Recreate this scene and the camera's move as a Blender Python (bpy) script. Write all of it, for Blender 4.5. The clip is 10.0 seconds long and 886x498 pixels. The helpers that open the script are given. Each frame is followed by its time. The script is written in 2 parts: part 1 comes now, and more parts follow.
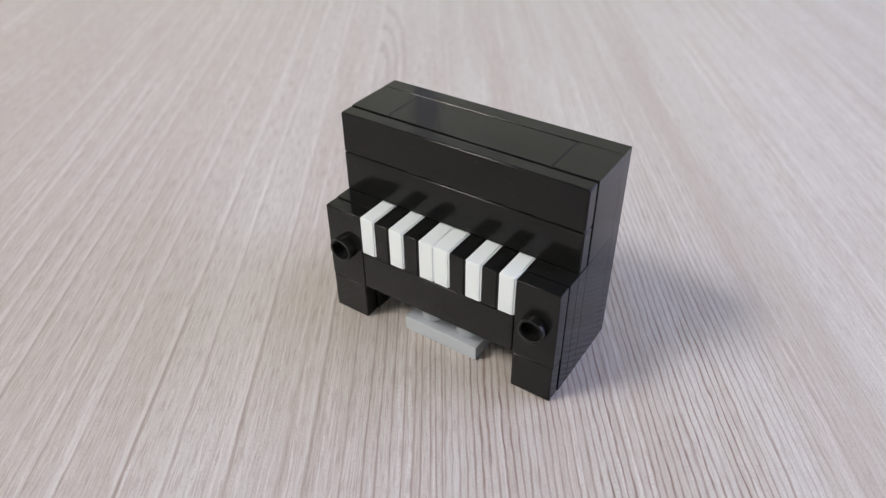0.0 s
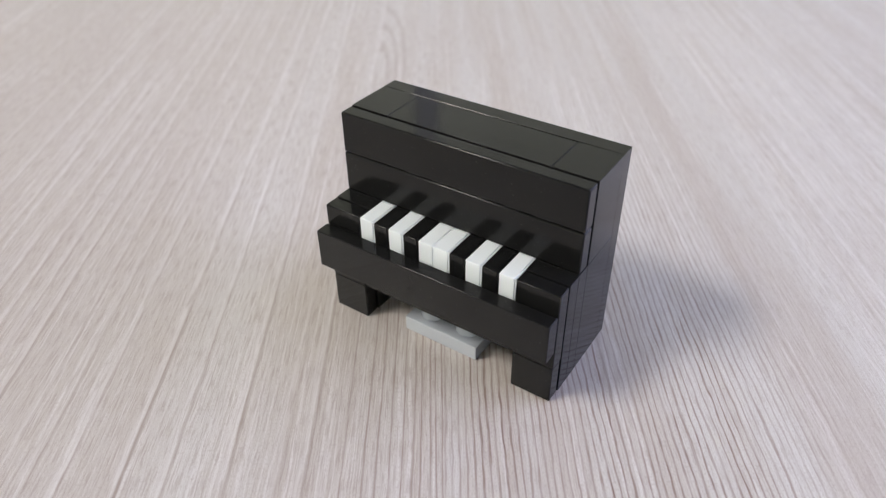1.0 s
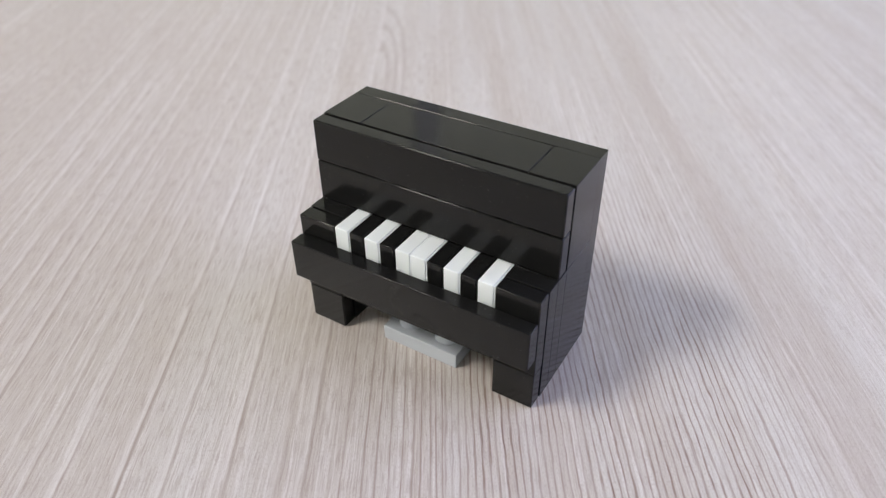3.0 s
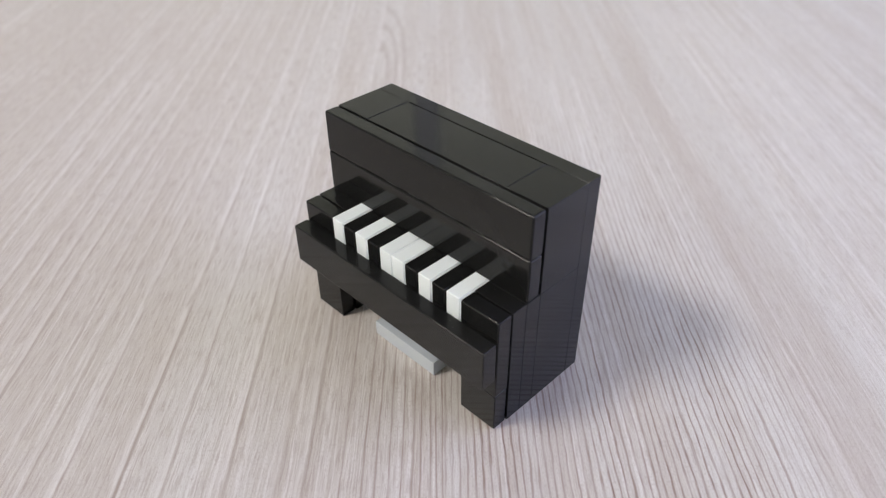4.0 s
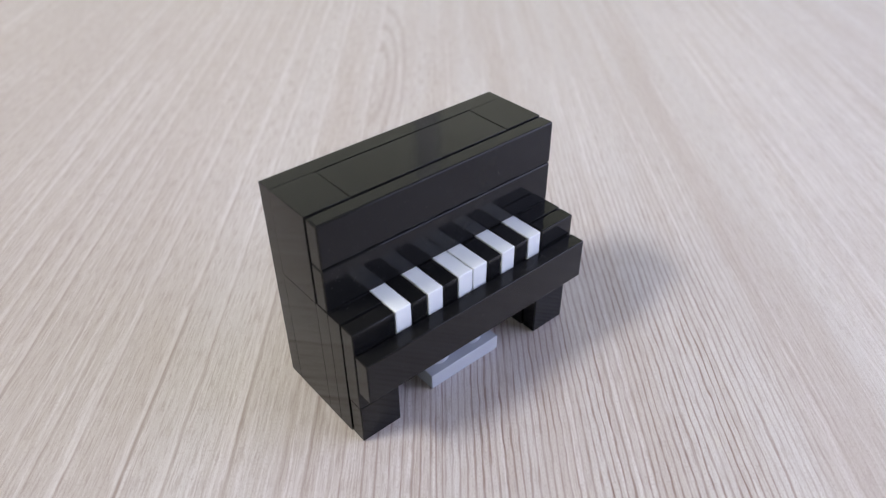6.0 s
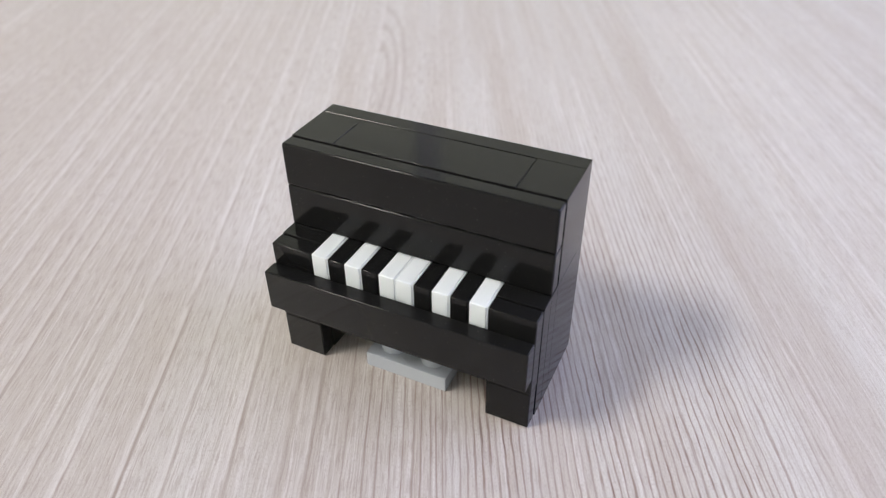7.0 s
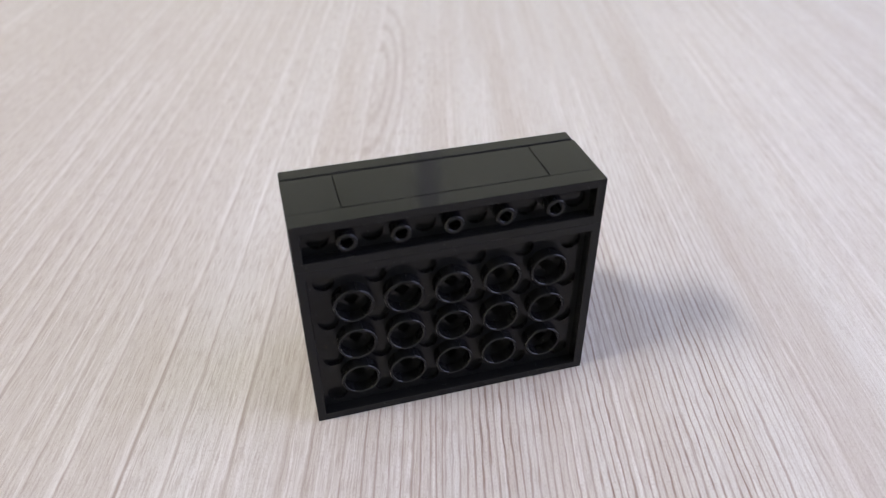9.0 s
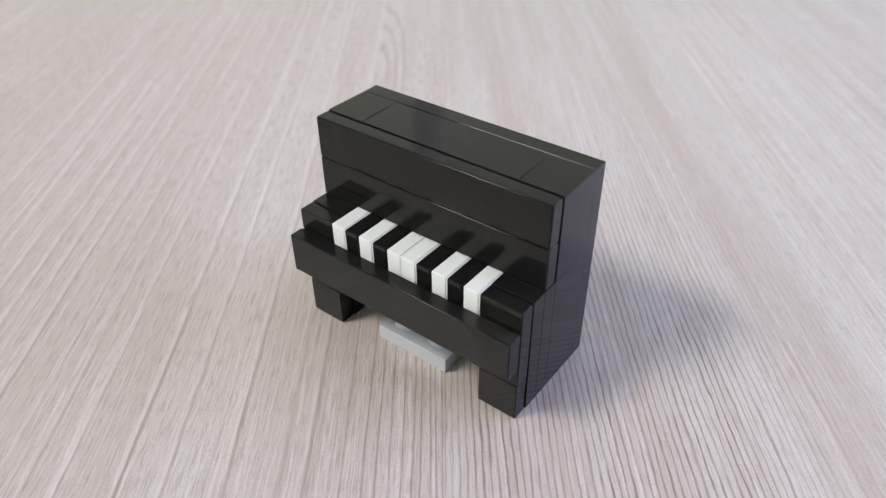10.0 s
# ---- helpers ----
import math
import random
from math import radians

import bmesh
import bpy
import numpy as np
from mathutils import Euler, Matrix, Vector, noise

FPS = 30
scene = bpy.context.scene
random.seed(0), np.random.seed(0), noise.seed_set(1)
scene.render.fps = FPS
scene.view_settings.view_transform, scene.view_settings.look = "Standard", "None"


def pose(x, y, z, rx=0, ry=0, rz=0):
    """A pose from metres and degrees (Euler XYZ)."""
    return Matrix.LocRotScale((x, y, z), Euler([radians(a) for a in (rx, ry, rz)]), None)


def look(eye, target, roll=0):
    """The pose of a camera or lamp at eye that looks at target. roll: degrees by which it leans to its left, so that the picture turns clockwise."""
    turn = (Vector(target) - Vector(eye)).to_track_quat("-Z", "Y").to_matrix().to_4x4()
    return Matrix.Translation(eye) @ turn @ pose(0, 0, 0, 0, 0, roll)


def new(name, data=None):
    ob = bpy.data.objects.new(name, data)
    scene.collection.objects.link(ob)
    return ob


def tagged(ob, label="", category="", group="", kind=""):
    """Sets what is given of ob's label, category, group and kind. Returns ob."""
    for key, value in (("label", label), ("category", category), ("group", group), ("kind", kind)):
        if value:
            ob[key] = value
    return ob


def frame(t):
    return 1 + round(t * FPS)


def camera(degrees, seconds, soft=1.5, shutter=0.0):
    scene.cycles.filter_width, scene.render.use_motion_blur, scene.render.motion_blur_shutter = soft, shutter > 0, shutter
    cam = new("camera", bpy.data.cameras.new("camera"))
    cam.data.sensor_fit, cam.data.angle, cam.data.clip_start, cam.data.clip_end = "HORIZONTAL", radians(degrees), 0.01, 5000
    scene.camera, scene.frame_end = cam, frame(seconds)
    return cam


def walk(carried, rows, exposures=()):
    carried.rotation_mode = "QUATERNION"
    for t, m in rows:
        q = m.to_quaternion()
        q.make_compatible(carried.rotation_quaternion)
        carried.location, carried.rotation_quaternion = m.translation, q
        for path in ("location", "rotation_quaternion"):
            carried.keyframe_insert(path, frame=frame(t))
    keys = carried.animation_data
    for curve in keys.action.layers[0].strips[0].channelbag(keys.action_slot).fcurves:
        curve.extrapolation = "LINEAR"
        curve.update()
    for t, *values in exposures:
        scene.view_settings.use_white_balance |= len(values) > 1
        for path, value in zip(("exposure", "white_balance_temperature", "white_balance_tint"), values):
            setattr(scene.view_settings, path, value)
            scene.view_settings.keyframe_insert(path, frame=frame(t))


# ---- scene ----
cam = camera(62.64, 10.0, soft=1.2)
cam.data.dof.use_dof, cam.data.dof.focus_distance, cam.data.dof.aperture_fstop = True, 0.126, 19.0
EYE = pose(0, 0, 0.09746, 90 - 36.86, 0, 0) @ pose(0, 0, 0, 0, 0, -0.578)
walk(cam, [(0.0, EYE), (10.0, EYE)], exposures=[
    (0.0, -0.04), (0.6, -0.02), (1.0, 0.05), (1.5, 0.08), (2.5, 0.06), (4.5, 0.06), (4.7, 0.13), (5.0, 0.21), (5.1, 0.23), (5.3, 0.18), (5.5, -0.02),
    (6.0, 0.08), (6.5, 0.13), (7.0, 0.15), (7.5, 0.13), (8.0, 0.15), (8.3, 0.06), (8.5, 0.02), (8.8, 0.18), (9.0, 0.21), (9.3, 0.08), (9.5, 0.01), (10.0, 0.08)])

MM = 0.001

# ---- light ----
world = bpy.data.worlds.new("daylight")
scene.world = world
world.use_nodes = True
sky = world.node_tree.nodes.new("ShaderNodeTexSky")
sky.sky_type, sky.sun_disc = "NISHITA", False
sky.sun_elevation, sky.sun_rotation = radians(35), radians(200)
world.node_tree.nodes["Background"].inputs["Strength"].default_value = 0.1
world.node_tree.links.new(sky.outputs[0], world.node_tree.nodes["Background"].inputs["Color"])


def area(name, eye, target, w, h, power, color):
    """A rectangular area lamp."""
    data = bpy.data.lights.new(name, "AREA")
    data.shape, data.size, data.size_y, data.energy, data.color = "RECTANGLE", w, h, power, color
    ob = new(name, data)
    ob.matrix_world = look(eye, target)
    return ob


LAMP = (-1.90, -0.42, 2.22)
area("ceiling_lamp_light", (LAMP[0], LAMP[1], LAMP[2] - 0.002), (LAMP[0] + 0.001, LAMP[1], 0), 0.84, 0.40, 63.5, (1.0, 0.94, 0.855))
area("window_light", (1.92, 0.25, 0.85), (0, 0.25, 0.80), 2.4, 1.35, 50, (0.63, 0.66, 1.0))


# ---- materials ----
class Nodes:
    """Short hand for building a node material."""

    def __init__(self, name):
        self.m = bpy.data.materials.new(name)
        self.m.use_nodes = True
        self.t = self.m.node_tree
        self.b = self.t.nodes["Principled BSDF"]

    def put(self, socket, v):
        if isinstance(v, bpy.types.NodeSocket):
            self.t.links.new(v, socket)
        elif isinstance(v, (tuple, list)) and len(v) == 3 and socket.type == "RGBA":
            socket.default_value = (*v, 1)
        else:
            socket.default_value = v

    def math(self, op, a, b=0.0, c=0.0):
        n = self.t.nodes.new("ShaderNodeMath")
        n.operation = op
        for i, v in enumerate((a, b, c)):
            self.put(n.inputs[i], v)
        return n.outputs[0]

    def coords(self):
        return self.t.nodes.new("ShaderNodeTexCoord").outputs["Object"]

    def scaled(self, v, x, y, z):
        n = self.t.nodes.new("ShaderNodeVectorMath")
        n.operation = "MULTIPLY"
        self.put(n.inputs[0], v)
        n.inputs[1].default_value = (x, y, z)
        return n.outputs[0]

    def xyz(self, x, y, z=0.0):
        n = self.t.nodes.new("ShaderNodeCombineXYZ")
        for i, v in enumerate((x, y, z)):
            self.put(n.inputs[i], v)
        return n.outputs[0]

    def noise(self, v, scale=1.0, detail=2.0, rough=0.5):
        n = self.t.nodes.new("ShaderNodeTexNoise")
        self.put(n.inputs["Vector"], v)
        n.inputs["Scale"].default_value, n.inputs["Detail"].default_value, n.inputs["Roughness"].default_value = scale, detail, rough
        return n.outputs[0]

    def span(self, v, a, b, c=0.0, d=1.0):
        n = self.t.nodes.new("ShaderNodeMapRange")
        n.interpolation_type = "SMOOTHSTEP"
        for i, q in enumerate((v, a, b, c, d)):
            self.put(n.inputs[i], q)
        return n.outputs[0]

    def mix(self, f, a, b):
        n = self.t.nodes.new("ShaderNodeMix")
        n.data_type = "RGBA"
        self.put(n.inputs[0], f)
        self.put(n.inputs[6], a)
        self.put(n.inputs[7], b)
        return n.outputs[2]

    def bump(self, height, strength, distance):
        n = self.t.nodes.new("ShaderNodeBump")
        n.inputs["Strength"].default_value, n.inputs["Distance"].default_value = strength, distance
        self.put(n.inputs["Height"], height)
        self.put(self.b.inputs["Normal"], n.outputs[0])

    def set(self, **given):
        for k, v in given.items():
            self.put(self.b.inputs[k.replace("_", " ")], v)
        return self.m


def wood_material():
    """Pale ash-look laminate: grain along y, thin dark grain lines, fine pores, pale streaks, one cathedral figure."""
    n = Nodes("pale_ash_laminate")
    sep = n.t.nodes.new("ShaderNodeSeparateXYZ")
    n.put(sep.inputs[0], n.scaled(n.coords(), 1000, 1000, 1000))
    x, y = sep.outputs[0], sep.outputs[1]      # in millimetres

    def waver(across, along, size, shift=0.0):
        f = n.noise(n.xyz(n.math("MULTIPLY", x, across), n.math("MULTIPLY", y, along), shift), 1, 1)
        return n.math("MULTIPLY", n.math("SUBTRACT", f, 0.5), size)

    # the cathedral: a long swelling of the grain, cut off on one side
    dx = n.math("DIVIDE", n.math("ADD", x, 22.0), 9.0)
    dy = n.math("DIVIDE", n.math("SUBTRACT", n.math("ADD", y, waver(0.3, 0.08, 9.0, 77)), 222), 62)
    hill = n.math("EXPONENT", n.math("MULTIPLY", n.math("ADD", n.math("MULTIPLY", dx, dx), n.math("MULTIPLY", dy, dy)), -1.0))
    inside = n.math("MULTIPLY", n.span(dx, -0.05, 0.12), n.span(dx, 1.6, 1.1))
    u = n.math("ADD", x, n.math("ADD", waver(0.02, 0.006, 0.9), n.math("ADD", waver(0.25, 0.045, 0.55, 4), waver(1.1, 0.24, 0.26, 14))))

    def fibres(across, along, detail=2.0, shift=0.0, rough=0.6):
        return n.noise(n.xyz(n.math("MULTIPLY", u, across), n.math("MULTIPLY", y, along), shift), 1, detail, rough)

    broad = fibres(0.085, 0.004, 2, 3)
    streak = fibres(0.62, 0.008, 2, 7)
    patch = n.noise(n.xyz(n.math("MULTIPLY", x, 0.07), n.math("MULTIPLY", y, 0.022), 9), 1, 3)
    fleck = fibres(3.0, 0.18, 3, 17)
    hair = fibres(4.5, 0.05, 2, 23)
    broken = fibres(0.5, 0.10, 3, 31)
    grain = fibres(7.0, 2.2, 2, 37)

    # thin dark lines: the ones that stand out, and a field of weaker ones between
    lines = 0.0
    bold = [(-70.7, 0.35), (-65.8, 0.4), (-60.4, 0.6), (-51.0, 0.75), (-43.8, 0.55), (-34.4, 0.6), (-26.1, 0.3), (-22.0, 0.6)]
    bold += [(-92.5, 0.5), (-87.3, 0.45), (-82.9, 0.5), (-78.4, 0.6), (-101, 0.5), (-110, 0.5)]
    bold += [(v, 0.68) for v in (-16.5, -13.1, -11.1, -9.1, -7.1, -5.3, -4.1, -2.5, -1.6, -0.5)]
    for at, strength in bold:
        d = n.math("ABSOLUTE", n.math("SUBTRACT", u, at))
        wide = 0.26 if at > -20 else 0.60
        line = n.span(d, wide, 0.04, 0.0, strength if at > -20 else 0.8 * strength)
        lines = line if isinstance(lines, float) else n.math("MAXIMUM", lines, line)
    # beside each bold line on one side the wood is paler, like the start of a growth ring
    pale = 0.0
    for at, strength in bold[:14]:
        d = n.math("SUBTRACT", u, at)
        side = n.math("MULTIPLY", n.span(d, -2.2, -0.6, 0.0, strength), n.span(d, -0.15, -0.45))
        pale = side if isinstance(pale, float) else n.math("MAXIMUM", pale, side)
    # close, even growth lines on one half of the board: each wavers, swells and breaks on its own
    drift = n.math("ADD", waver(0.10, 0.012, 1.2, 51), waver(0.6, 0.16, 0.36, 57))
    tri = n.math("PINGPONG", n.math("ADD", n.math("DIVIDE", u, 1.22), drift), 0.5)
    width = n.span(fibres(0.9, 0.03, 1, 61), 0.3, 0.7, 0.16, 0.27)
    even = n.span(n.math("DIVIDE", tri, width), 1.0, 0.30)
    even = n.math("MULTIPLY", even, n.span(fibres(0.55, 0.018, 1, 67), 0.30, 0.60, 0.68, 1.0))
    even = n.math("MULTIPLY", even, n.span(fibres(2.2, 0.16, 2, 71), 0.34, 0.56, 0.60, 1.0))
    zone = n.math("MULTIPLY", n.span(x, -1.5, 1.5), n.span(x, 72, 46, 0.1, 1.0))
    sparse = n.math("MULTIPLY", n.math("ADD", n.span(x, -16, -18, 0.0, 0.28), n.span(x, 62, 70, 0.0, 0.15)), n.span(hair, 0.45, 0.6))
    lines = n.math("MAXIMUM", lines, n.math("MULTIPLY", even, n.math("ADD", zone, sparse)))
    lines = n.math("MULTIPLY", lines, n.span(broken, 0.32, 0.56, 0.60, 1.0))
    # the lines grow weaker with y, further up the board
    lines = n.math("MULTIPLY", lines, n.span(y, 80, 225, 0.98, 0.22))
    come_and_go = fibres(0.22, 0.011, 1, 41)
    lines = n.math("MULTIPLY", lines, n.span(come_and_go, 0.36, 0.56, 0.7, 1.0))
    arcs = n.math("SINE", n.math("MULTIPLY", hill, 26.0))
    lines = n.math("MAXIMUM", lines, n.math("MULTIPLY", n.math("MULTIPLY", n.span(arcs, -0.1, 0.9), inside), n.span(hill, 0.10, 0.35, 0.0, 0.30)))
    base = n.mix(n.span(broad, 0.32, 0.68), WOOD_DARK, WOOD_LIGHT)
    # left side darker: tanner wood there, plus brightness falloff painted into the colour
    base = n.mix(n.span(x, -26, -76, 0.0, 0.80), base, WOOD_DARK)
    base = n.mix(n.math("MULTIPLY", n.span(u, 61, 65), n.span(u, 70, 65.5, 0.0, 0.22)), base, WOOD_BAND)
    base = n.mix(n.math("MULTIPLY", n.span(x, 76, 84), n.span(streak, 0.35, 0.6, 0.1, 0.45)), base, WOOD_PALE)
    base = n.mix(n.span(patch, 0.45, 0.75, 0.0, 0.35), base, WOOD_DARK)
    base = n.mix(n.math("MULTIPLY", n.span(streak, 0.53, 0.68), 0.48), base, WOOD_PALE)
    base = n.mix(n.math("MULTIPLY", n.span(hair, 0.52, 0.66), n.span(x, -3, 3, 0.40, 0.22)), base, WOOD_PALE)
    base = n.mix(n.math("MULTIPLY", n.span(hair, 0.47, 0.34), n.span(x, -3, 3, 0.20, 0.10)), base, WOOD_LINE)
    base = n.mix(n.math("MULTIPLY", n.span(fleck, 0.52, 0.36), n.span(x, -3, 3, 0.34, 0.22)), base, WOOD_LINE)
    base = n.mix(n.math("MULTIPLY", n.span(grain, 0.54, 0.32), 0.30), base, WOOD_LINE)
    base = n.mix(n.math("MULTIPLY", lines, 1.0), base, WOOD_LINE)
    base = n.mix(n.math("MULTIPLY", n.math("MULTIPLY", pale, n.span(broken, 0.30, 0.55, 0.2, 1.0)), 0.55), base, WOOD_PALE)
    height = n.math("SUBTRACT", n.math("MULTIPLY", hair, 0.4), n.math("MULTIPLY", lines, 0.6))
    n.bump(height, 0.3, 0.00008)
    rough = n.span(fleck, 0.3, 0.7, 0.46, 0.36)
    return n.set(Base_Color=base, Roughness=rough, Specular_IOR_Level=0.95)


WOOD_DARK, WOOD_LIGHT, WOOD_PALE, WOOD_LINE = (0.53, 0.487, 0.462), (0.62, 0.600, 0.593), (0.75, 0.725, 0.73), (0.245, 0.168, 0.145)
WOOD_BAND = (0.47, 0.405, 0.385)


def plastic_material(name, color, rough=0.07, dust=0.03):
    """Moulded glossy plastic, with faint waviness, fingerprints and tiny scratches."""
    n = Nodes(name)
    c = n.coords()
    smear = n.noise(n.scaled(c, 90, 90, 90), 1, 3)
    speck = n.noise(n.scaled(c, 2600, 2600, 2600), 1, 1)
    scratch = n.noise(n.scaled(c, 500, 4000, 900), 1, 2)
    tone = n.mix(n.math("MULTIPLY", n.span(speck, 0.73, 0.80), dust * 8), color, (0.5, 0.5, 0.48))
    tone = n.mix(n.math("MULTIPLY", n.span(smear, 0.45, 0.75), dust * 0.25), tone, (0.5, 0.5, 0.48))
    n.bump(n.math("ADD", n.math("MULTIPLY", smear, 1.0), n.math("MULTIPLY", scratch, 0.02)), 0.05, 0.0002)
    return n.set(Base_Color=tone, Roughness=n.span(smear, 0.35, 0.75, rough, rough + 0.06), IOR=1.46 if color[0] > 0.1 else 1.285)


def paint_material(name, color, rough=0.7):
    """Matt wall paint with roller texture and slight unevenness."""
    n = Nodes(name)
    c = n.coords()
    big, small = n.noise(n.scaled(c, 1.5, 1.5, 1.5), 1, 3), n.noise(n.scaled(c, 180, 180, 180), 1, 2)
    tone = n.mix(n.span(big, 0.3, 0.7, 0.0, 0.12), color, tuple(0.8 * v for v in color))
    n.bump(small, 0.2, 0.002)
    return n.set(Base_Color=tone, Roughness=rough)


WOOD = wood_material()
BLACK = plastic_material("black_plastic", (0.0100, 0.0102, 0.0105), 0.07, 0.010)
WHITE = plastic_material("white_plastic", (0.855, 0.91, 0.955), 0.18, 0.0)
GREY = plastic_material("bluish_grey_plastic", (0.46, 0.495, 0.555), 0.13, 0.0)
WALL = paint_material("wall_paint", (0.60, 0.61, 0.52))
CEILING = paint_material("ceiling_paint", (0.72, 0.72, 0.69))
FLOOR = paint_material("floor_vinyl", (0.07, 0.06, 0.055), 0.4)
FRAME = paint_material("white_lacquer", (0.75, 0.75, 0.75), 0.35)
STEEL = Nodes("dark_steel").set(Base_Color=(0.06, 0.06, 0.065), Roughness=0.45, Metallic=0.6)
DIFFUSER = Nodes("lamp_diffuser").set(Base_Color=(0.8, 0.8, 0.8), Emission_Color=(1.0, 0.93, 0.86), Emission_Strength=6.0)
PANE = Nodes("window_glass").set(Base_Color=(1, 1, 1), Roughness=0.02, Transmission_Weight=1.0, IOR=1.45)


# ---- mesh helpers ----
def box(bm, lo, hi, bevel=0.0, segments=3):
    """Adds a box, with rounded edges, to a bmesh."""
    made = bmesh.ops.create_cube(bm, size=1.0)["verts"]
    for v in made:
        v.co = Vector([(a + b) / 2 + c * (b - a) for a, b, c in zip(lo, hi, v.co)])
    if bevel:
        edges = list({e for v in made for e in v.link_edges})
        bmesh.ops.bevel(bm, geom=edges, offset=bevel, segments=segments, affect="EDGES", profile=0.5)
        bm.normal_update()
        for f in bm.faces:      # rounded edges smooth, flat sides flat
            f.smooth = f.smooth or max(abs(v) for v in f.normal) < 0.999


def ring(bm, profile, at, turn, steps=24):
    """Turns a closed or open profile of (radius, height) round an axis; turn maps the axis z to where it points."""
    loops = []
    for r, z in profile:
        loops.append([bm.verts.new(turn @ Vector((r * math.cos(2 * math.pi * k / steps), r * math.sin(2 * math.pi * k / steps), z)) + Vector(at))
                      for k in range(steps)])
    for a, b in zip(loops, loops[1:]):
        for k in range(steps):
            bm.faces.new((a[k], a[(k + 1) % steps], b[(k + 1) % steps], b[k])).smooth = True
    return loops


def cap(bm, loop):
    bm.faces.new(loop)


def mesh_of(bm, name, material, scale=MM, smooth=True):
    for v in bm.verts:
        v.co *= scale
    bmesh.ops.recalc_face_normals(bm, faces=bm.faces)
    for e in bm.edges:
        fs = e.link_faces
        e.smooth = smooth and len(fs) == 2 and fs[0].smooth and fs[1].smooth and e.calc_face_angle(0.0) < radians(40)
    me = bpy.data.meshes.new(name)
    bm.to_mesh(me)
    bm.free()
    me.materials.append(material)
    return me


def part(name, bm, material, parent, label="", scale=MM):
    """Links a bmesh as one mesh object under a thing or a part."""
    ob = new(name, mesh_of(bm, name, material, scale))
    ob.parent = parent
    return tagged(ob, label)


def repeat(ob, m, parent=None):
    """Another object on the same mesh."""
    twin = new(ob.name.split(".")[0], ob.data)
    twin.parent, twin.matrix_basis = parent or ob.parent, m
    if "label" in ob:
        twin["label"] = ob["label"]
    return twin


# ---- the room ----
def slab(name, lo, hi, material, label, category, bevel=0.0):
    bm = bmesh.new()
    box(bm, lo, hi, bevel)
    ob = new(name, mesh_of(bm, name, material, 1.0, False))
    return tagged(ob, label, category, kind="structure")


X0, X1, Y0, Y1, Z0, Z1 = -2.7, 1.9, -1.7, 2.1, -0.74, 2.30
slab("floor", (X0 - 0.2, Y0 - 0.2, Z0 - 0.1), (X1 + 0.2, Y1 + 0.2, Z0), FLOOR, "dark brown vinyl floor of the room", "floor")
slab("ceiling", (X0 - 0.2, Y0 - 0.2, Z1), (X1 + 0.2, Y1 + 0.2, Z1 + 0.1), CEILING, "plain off-white painted ceiling", "ceiling")
slab("wall_south", (X0 - 0.2, Y0 - 0.2, Z0), (X1 + 0.2, Y0, Z1), WALL, "plain greenish grey painted wall", "wall")
slab("wall_west", (X0 - 0.2, Y0, Z0), (X0, Y1, Z1), WALL, "plain greenish grey painted wall", "wall")


def window_wall(name, win_name, m, length, a, b, lo, hi, mullion, label, glow=None):
    """A wall along its own x, inner face at y = 0: four butted pieces round a real opening, with a framed window in it."""
    bm = bmesh.new()
    box(bm, (0, 0, Z0), (a, 0.2, Z1))
    box(bm, (b, 0, Z0), (length, 0.2, Z1))
    box(bm, (a, 0, Z0), (b, 0.2, lo))
    box(bm, (a, 0, hi), (b, 0.2, Z1))
    ob = new(name, mesh_of(bm, name, WALL, 1.0, False))
    ob.matrix_world = m
    tagged(ob, "plain pale painted wall with a window opening", "wall", kind="structure")
    win = tagged(new(win_name), label, "window", kind="structure")
    win.matrix_world = m @ pose((a + b) / 2, 0.14, (lo + hi) / 2)
    w, h, t = (b - a) / 2, (hi - lo) / 2, 0.05
    bm = bmesh.new()
    box(bm, (-w, -0.03, -h), (-w + t, 0.03, h), 0.004)
    box(bm, (w - t, -0.03, -h), (w, 0.03, h), 0.004)
    box(bm, (-w + t, -0.03, -h), (w - t, 0.03, -h + t), 0.004)
    box(bm, (-w + t, -0.03, h - t), (w - t, 0.03, h), 0.004)
    box(bm, (mullion - 0.04, -0.03, -h + t), (mullion + 0.04, 0.03, h - t), 0.004)
    part("window_frame", bm, FRAME, win, scale=1.0)
    for x0, x1 in ((-w + t, mullion - 0.04), (mullion + 0.04, w - t)):
        bm = bmesh.new()
        box(bm, (x0, -0.004, -h + t), (x1, 0.004, h - t))
        part("pane", bm, PANE, win, scale=1.0).visible_shadow = False
    if glow:
        bm = bmesh.new()
        box(bm, (a - 0.6, 0.5, lo - 0.5), (b + 0.6, 0.52, hi + 0.5))
        back = new("backdrop", mesh_of(bm, "backdrop", glow, 1.0, False))
        back.matrix_world = m
        tagged(back, "dull green distance outside the window", "backdrop", kind="structure")


OUTSIDE = Nodes("dull_distance")
OUTSIDE.set(Base_Color=(0.05, 0.05, 0.04), Emission_Strength=0.95,
            Emission_Color=OUTSIDE.mix(OUTSIDE.noise(OUTSIDE.scaled(OUTSIDE.coords(), 2.2, 2.2, 2.2), 1, 3), (0.64, 0.66, 0.50), (1.0, 1.0, 0.88)))
window_wall("wall_east", "window_1", pose(X1, Y1, 0, 0, 0, -90), Y1 - Y0, 0.65, 3.05, 0.17, 1.53, 0.0, "white framed window letting in bluish daylight")
window_wall("wall_north", "window_2", pose(X0 - 0.2, Y1, 0), X1 - X0 + 0.4, 1.95, 4.05, 0.55, 2.15, -0.15, "white framed window with dull greenery outside", OUTSIDE.m)


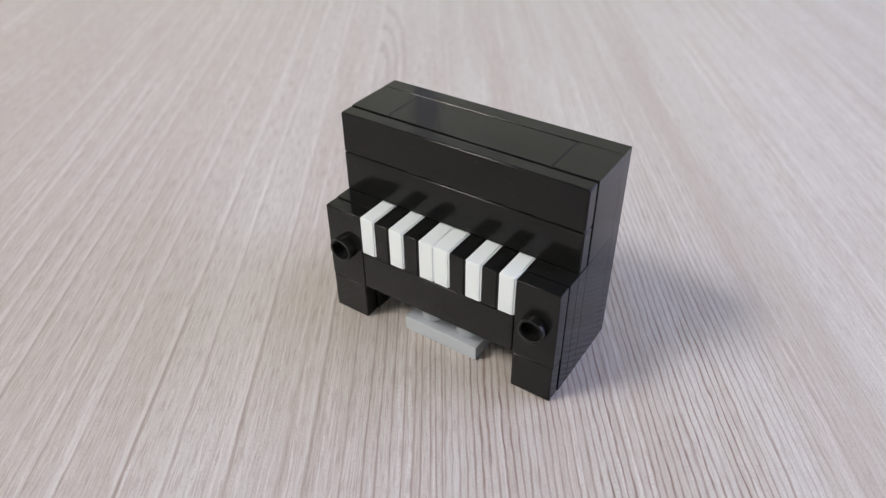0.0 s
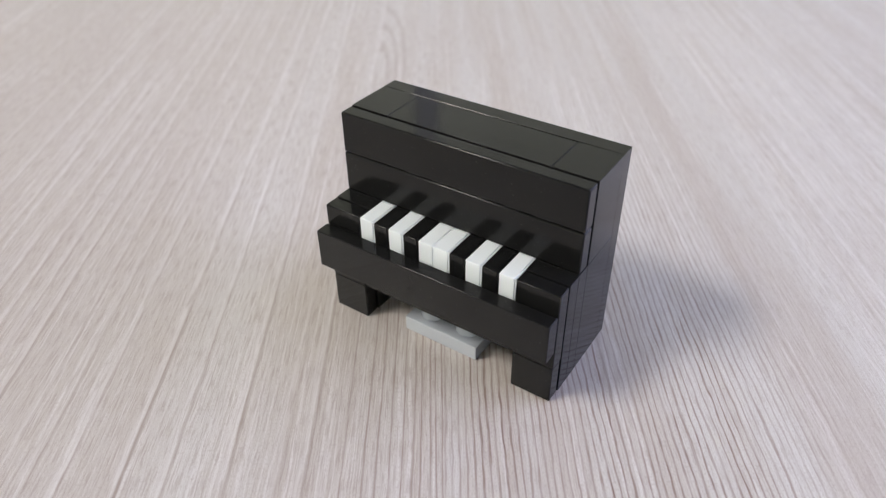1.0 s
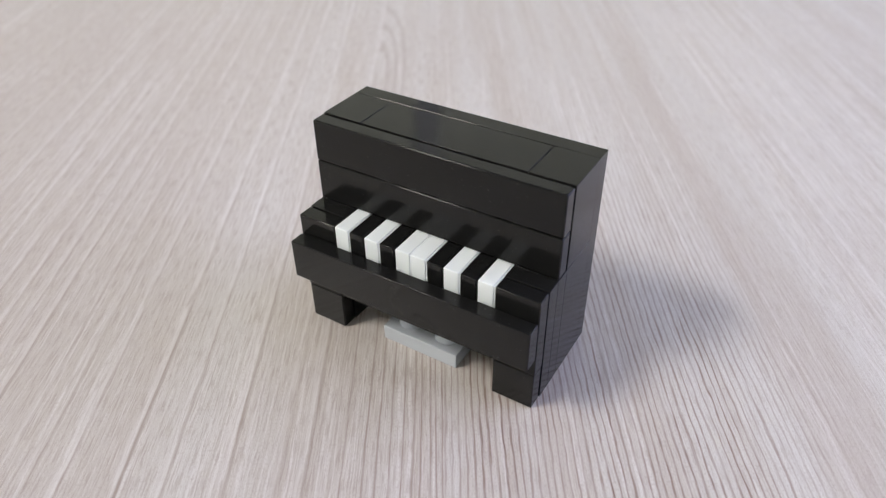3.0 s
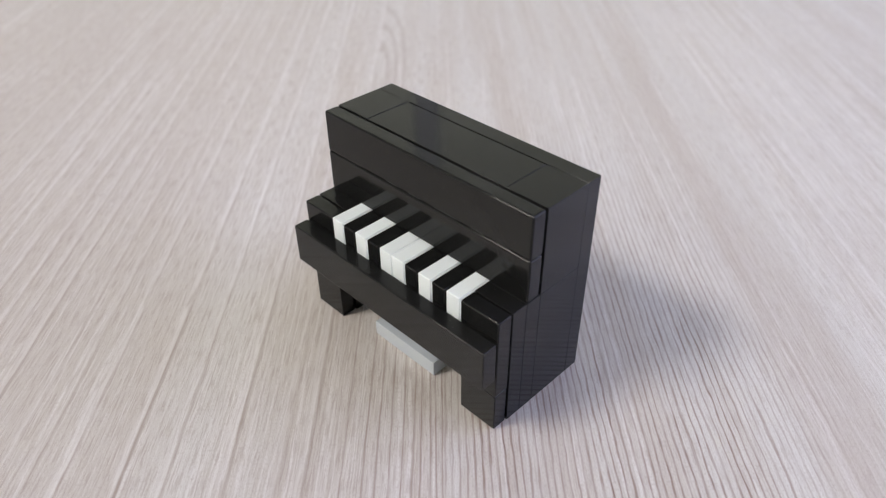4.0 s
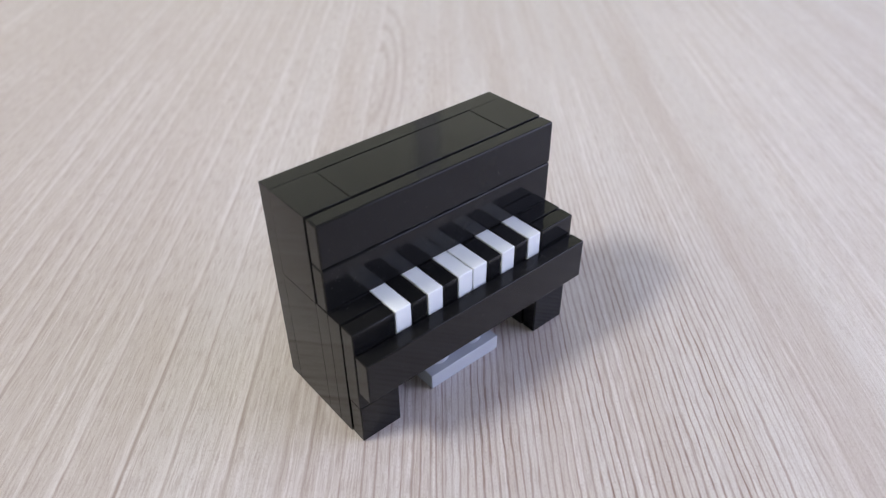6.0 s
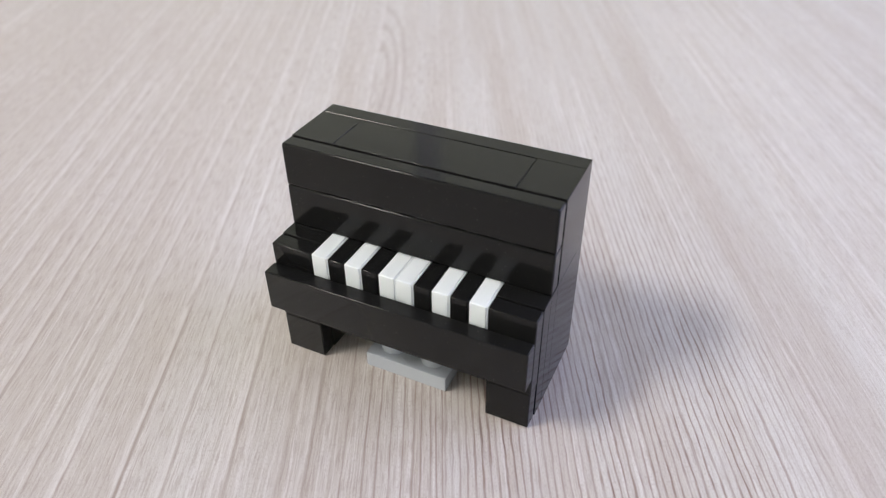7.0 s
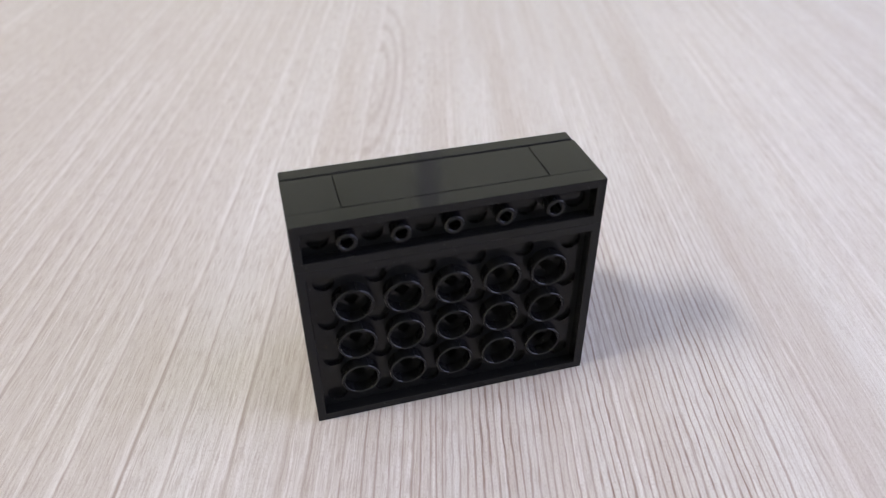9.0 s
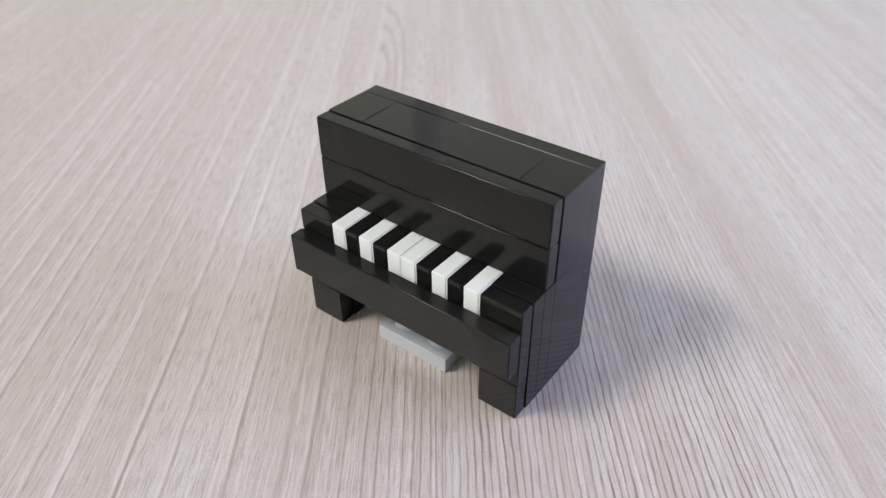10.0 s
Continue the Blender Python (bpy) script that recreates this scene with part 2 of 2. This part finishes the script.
def ceiling_lamp():
    lamp = tagged(new("ceiling_lamp"), "white ceiling lamp with a frosted diffuser", "lamp")
    lamp.location = (LAMP[0], LAMP[1], Z1)
    bm = bmesh.new()
    for lo, hi in (((-0.45, -0.23), (0.45, -0.20)), ((-0.45, 0.20), (0.45, 0.23)), ((-0.45, -0.20), (-0.42, 0.20)), ((0.42, -0.20), (0.45, 0.20))):
        box(bm, (*lo, -0.08), (*hi, 0.0), 0.003)
    part("frame", bm, FRAME, lamp, scale=1.0)
    bm = bmesh.new()
    box(bm, (-0.42, -0.20, -0.075), (0.42, 0.20, -0.065))
    part("diffuser", bm, DIFFUSER, lamp, scale=1.0)


ceiling_lamp()


# ---- the table ----
def table():
    """Table with a pale laminate top; its upper face is the world's z = 0."""
    t = tagged(new("table"), "table with a pale ash-grain laminate top", "table")
    t.location = (0.1, 0.50, Z0)
    bm = bmesh.new()
    box(bm, (-0.80, -0.76, -0.028 - Z0), (0.80, 0.45, -Z0), 0.002)
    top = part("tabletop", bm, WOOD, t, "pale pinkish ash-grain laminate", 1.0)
    # grain runs in the world's own axes: move the mesh origin back
    top.data.transform(Matrix.Translation((0.1, 0.50, Z0)))
    top.location = (-0.1, -0.50, -Z0)
    bm = bmesh.new()
    box(bm, (-0.025, -0.025, 0.0), (0.025, 0.025, -0.028 - Z0), 0.003)
    leg = part("leg", bm, STEEL, t, scale=1.0)
    leg.location = (-0.72, -0.69, 0)
    for x, y in ((0.72, -0.69), (-0.72, 0.38), (0.72, 0.38)):
        repeat(leg, pose(x, y, 0))
    return t


table()

# ---- the toy piano ----
G = 0.05            # half the gap between neighbouring pieces
FRONT = Matrix(((1, 0, 0), (0, 0, -1), (0, 1, 0)))    # axis z turned to the front, -y
BACK = Matrix(((1, 0, 0), (0, 0, 1), (0, -1, 0)))     # axis z turned to the back, +y
UP = Matrix.Identity(3)


def block(lo, hi, bevel=0.14, gap=G):
    bm = bmesh.new()
    box(bm, [v + gap for v in lo], [v - gap for v in hi], bevel)
    return bm


def tile_front(x0, x1, z0, z1, y0, y1, gap=0.27, bevel=0.2):
    """A tile that faces front: a slab with the tile's narrow recess round its base."""
    bm = bmesh.new()
    box(bm, (x0 + G, y0, z0 + G), (x1 - G, y1 - gap, z1 - G), bevel, 4)
    box(bm, (x0 + 0.4, y1 - gap - 0.06, z0 + 0.4), (x1 - 0.4, y1 - 0.02, z1 - 0.4))
    return bm


def hollow_plate(x0, x1, z0, z1, wall=1.45):
    """A plate seen from its underside, which faces back: rim, floor with a round dent under each stud."""
    bm = bmesh.new()
    yf, yb, fl = 9.6 + 0.03, 12.8, 10.7
    a0, a1, c0, c1 = x0 + G, x1 - G, z0 + 0.01, z1 - 0.01
    # outer shell: front, sides, rounded rim, inner walls
    def rect(y, inset):
        return [bm.verts.new((x, y, z)) for x, z in ((a0 + inset, c0 + inset), (a1 - inset, c0 + inset), (a1 - inset, c1 - inset), (a0 + inset, c1 - inset))]
    loops = [rect(yf, 0.03), rect(yf + 0.03, 0), rect(yb - 0.07, 0), rect(yb - 0.02, 0.02), rect(yb, 0.07), rect(yb, wall - 0.1), rect(yb - 0.1, wall), rect(fl, wall)]
    bm.faces.new(loops[0])
    for p, q in zip(loops, loops[1:]):
        for k in range(4):
            bm.faces.new((p[k], p[(k + 1) % 4], q[(k + 1) % 4], q[k]))
    # floor in cells of one stud, each with a round dent
    nx, nz = round((x1 - x0) / 8), round((z1 - z0) / 8)
    for i in range(nx):
        for j in range(nz):
            cx, cz = x0 + 8 * i + 4, z0 + 8 * j + 4
            lx, hx = max(cx - 4, a0 + wall), min(cx + 4, a1 - wall)
            lz, hz = max(cz - 4, c0 + wall), min(cz + 4, c1 - wall)
            N = 16
            sq, ci, dp = [], [], []
            for k in range(N):
                w = 2 * math.pi * (k + 0.5) / N
                c, s = math.cos(w), math.sin(w)
                m = max(abs(c), abs(s))
                px, pz = cx + 4 * c / m, cz + 4 * s / m
                sq.append(bm.verts.new((min(max(px, lx), hx), fl, min(max(pz, lz), hz))))
                ci.append(bm.verts.new((cx + 1.7 * c, fl, cz + 1.7 * s)))
                dp.append(bm.verts.new((cx + 1.7 * c, fl - 0.7, cz + 1.7 * s)))
            for p, q in ((sq, ci), (ci, dp)):
                for k in range(N):
                    bm.faces.new((p[k], p[(k + 1) % N], q[(k + 1) % N], q[k]))
            bm.faces.new(dp)
    bmesh.ops.remove_doubles(bm, verts=bm.verts, dist=0.001)
    return bm


def tube(outer, inner, height):
    """A clutch tube of a plate, along z from 0 to height."""
    bm = bmesh.new()
    e = 0.12
    ring(bm, [(outer, 0), (outer, height - e), (outer - e, height), (inner + e, height), (inner, height - e), (inner, 0)], (0, 0, 0), UP)
    return bm


def stud(outer=2.4, inner=0.0, height=1.7):
    bm = bmesh.new()
    e = 0.15
    prof = [(outer, 0), (outer, height - e), (outer - 0.04, height - 0.05), (outer - e, height)]
    if inner:
        prof += [(inner + e, height), (inner, height - e), (inner, 0.1)]
    loops = ring(bm, prof, (0, 0, 0), UP, 32)
    cap(bm, loops[-1])
    return bm


def turned(m3, at):
    return Matrix.Translation([v * MM for v in at]) @ m3.to_4x4()


def toy_piano():
    piano = tagged(new("toy_piano"), "small black toy upright piano built from plastic bricks, on the table", "toy piano")
    # back: two plates whose hollow undersides face out
    for z0, z1, rows, outer, inner, label in ((0, 32, (8, 16, 24), 3.2, 2.72, "black six by four plate, hollow underside with tubes"),
                                              (32, 40, (36,), 1.55, 0.95, "black one by six plate, hollow underside with pins")):
        plate = part("back_plate", hollow_plate(-24, 24, z0, z1), BLACK, piano, label)
        first = part("tube", tube(outer, inner, 2.1), BLACK, plate)
        spots = [turned(BACK, (x, 10.7, z)) for z in rows for x in range(-16, 17, 8)]
        first.matrix_basis = spots[0]
        for m in spots[1:]:
            repeat(first, m)
    # body bricks
    for x0, x1, z0, z1 in ((-24, -16, 24, 40), (16, 24, 24, 40), (-24, 24, 0, 24)):
        part("body_brick", block((x0, 0, z0), (x1, 9.6, z1), 0.08, 0.015), BLACK, piano)
    # the brick between the ends sits a little loose, with open seams on three sides
    bm = bmesh.new()
    box(bm, (-15.90, 0.02, 24.02), (15.90, 9.46, 39.97), 0.10)
    part("body_brick", bm, BLACK, piano)
    for y0 in (-3.2, -6.4):
        for x0 in (-24, 16):
            part("side_plate", block((x0, y0, 0), (x0 + 8, y0 + 3.2, 24), 0.06, 0.012 if y0 > -5 else 0.025), BLACK, piano)
        part("middle_plate", block((-16, y0, 8), (16, y0 + 3.2, 16), 0.1, 0.03), BLACK, piano)
    # upper front: two long smooth tiles
    for z0 in (24, 32):
        part("front_tile", tile_front(-24, 24, z0, z0 + 8, -3.2, 0, 0.29, 0.34), BLACK, piano, "glossy black one by six tile")
    # under the keys
    part("key_rail", tile_front(-16, 16, 8, 16, -9.6, -6.4), BLACK, piano, "glossy black one by four tile")
    # end blocks with a hollow stud each
    for x0 in (-24, 16):
        jumper = part("jumper_plate", tile_front(x0, x0 + 8, 8, 24, -9.6, -6.4), BLACK, piano)
        s = part("stud", stud(2.4, 1.82, 1.8), BLACK, jumper, "hollow black stud")
        s.matrix_basis = turned(FRONT, (x0 + 4, -9.6, 16))
        part("leg", tile_front(x0 + 0.1, x0 + 7.9, 0, 7.95, -9.55, -6.4), BLACK, piano)
    # keys: tiles on edge, each with its base recess on one side
    def key_mesh(name, material):
        bm = bmesh.new()
        box(bm, (0.03, -4.0, 0.05), (2.88, 4.0, 7.95), 0.16)
        box(bm, (2.86, -3.83, 0.18), (3.15, 3.83, 7.82), 0.05, 1)
        return mesh_of(bm, name, material)
    white, black = key_mesh("white_key", WHITE), key_mesh("black_key", BLACK)
    for k, c in enumerate("wbwbwwbwbw"):
        key = new("white_key" if c == "w" else "black_key", white if c == "w" else black)
        key.parent = piano
        lift = 0.04 * math.sin(5.1 * k)
        key.location = ((-16 + 3.2 * k) * MM, (-5.6 + lift) * MM, (16 + 0.03 * math.cos(3.7 * k)) * MM)
        tagged(key, "glossy white plastic key" if c == "w" else "glossy black plastic key")
    # pedals: grey plate lying under the keyboard
    pedal = part("pedal_plate", block((-8, -8.1, -0.04), (8, -0.3, 3.2), 0.15), GREY, piano, "bluish grey one by two plate")
    for x in (-4, 4):
        s = part("stud", stud(2.4, 0, 1.7), GREY, pedal)
        s.matrix_basis = turned(UP, (x, -4.25, 3.2 - 0.1))
    # front bar, put on the two studs during the shot
    bar = part("front_bar", tile_front(-24, 24, -4, 4, -3.2, 0), BLACK, piano, "glossy black one by six tile laid across the studs")
    return piano, bar


piano, front_bar = toy_piano()

PIANO_PATH = [  # seconds, millimetres on the table, degrees of turn
    (0.0, 3.75, 106.59, -34.2),
    (2.5, 3.75, 106.59, -34.2),
    (2.6, -0.39, 104.52, -31.8),
    (3.8, -0.39, 104.52, -31.8),
    (3.9, -1.01, 104.10, -37.3),
    (4.0, -1.73, 103.07, -45.6),
    (4.1, -3.34, 102.55, -58.3),
    (4.2, -5.50, 102.24, -77.8),
    (4.3, -6.32, 102.66, -86.1),
    (4.4, -5.87, 101.57, -100.8),
    (4.5, -4.44, 100.97, -113.5),
    (4.6, -3.37, 99.92, -129.7),
    (4.7, -3.32, 100.50, -140.8),
    (4.8, -2.37, 100.11, -153.7),
    (4.9, -1.73, 100.04, -161.0),
    (5.0, -1.00, 99.43, -171.0),
    (5.1, -0.58, 98.13, -181.8),
    (5.2, 1.33, 96.92, -202.1),
    (5.3, 1.94, 95.27, -213.4),
    (5.4, 1.33, 94.50, -242.6),
    (5.5, -0.08, 94.16, -252.2),
    (5.6, -1.40, 95.61, -269.0),
    (5.7, -1.86, 96.61, -283.6),
    (5.8, -1.68, 98.27, -295.2),
    (5.9, -1.63, 99.19, -307.7),
    (6.0, -1.25, 99.82, -319.9),
    (6.1, -1.54, 99.48, -332.4),
    (6.2, -2.42, 99.99, -348.8),
    (6.3, -3.27, 99.85, -363.2),
    (6.4, -2.59, 99.28, -382.4),
    (6.5, -3.50, 98.58, -385.8),
    (7.4, -3.50, 98.58, -385.8),
    (7.5, -2.59, 99.28, -382.4),
    (7.6, -3.27, 99.85, -363.2),
    (7.7, -2.42, 99.99, -348.8),
    (7.8, -1.54, 99.48, -332.4),
    (7.9, -1.25, 99.82, -319.9),
    (8.0, -1.63, 99.19, -307.7),
    (8.1, -1.68, 98.27, -295.2),
    (8.2, -1.69, 96.46, -278.8),
    (8.3, -1.38, 95.43, -269.2),
    (8.4, 0.17, 94.16, -251.8),
    (8.5, 1.33, 94.50, -242.6),
    (8.6, 2.25, 95.58, -214.1),
    (8.7, -0.04, 96.77, -194.2),
    (8.8, -0.29, 98.11, -187.8),
    (8.9, -0.48, 98.35, -175.4),
    (9.0, -1.51, 100.05, -165.0),
    (9.1, -2.50, 99.68, -153.7),
    (9.2, -4.16, 100.31, -137.2),
    (9.3, -3.37, 99.92, -129.7),
    (9.4, -4.18, 100.47, -113.2),
    (9.5, -5.87, 101.57, -100.8),
    (9.6, -6.31, 102.07, -86.2),
    (9.7, -5.07, 102.22, -71.7),
    (9.8, -4.05, 102.11, -63.6),
    (9.9, -2.21, 102.58, -50.3),
    (10.0, -1.13, 103.64, -37.8),
]


def table_pose(x, y, turn):
    return pose(x * MM, y * MM, 0, 0, 0, turn)


def motions():
    """The piano is pushed and turned step by step; the front bar is put on once."""
    walk(piano, [(t, table_pose(x, y, w)) for t, x, y, w in PIANO_PATH])
    # the bar lies on the table beside the piano, out of view, then is snapped on
    first = table_pose(*PIANO_PATH[0][1:])
    away = first.inverted() @ pose(-0.15, 0.095, 0.0032, -90, 0, 90)
    seat = pose(0, -9.6 * MM, 16 * MM)
    walk(front_bar, [(0.0, away), (0.9, away), (14 / 15, seat), (10.0, seat)])


motions()
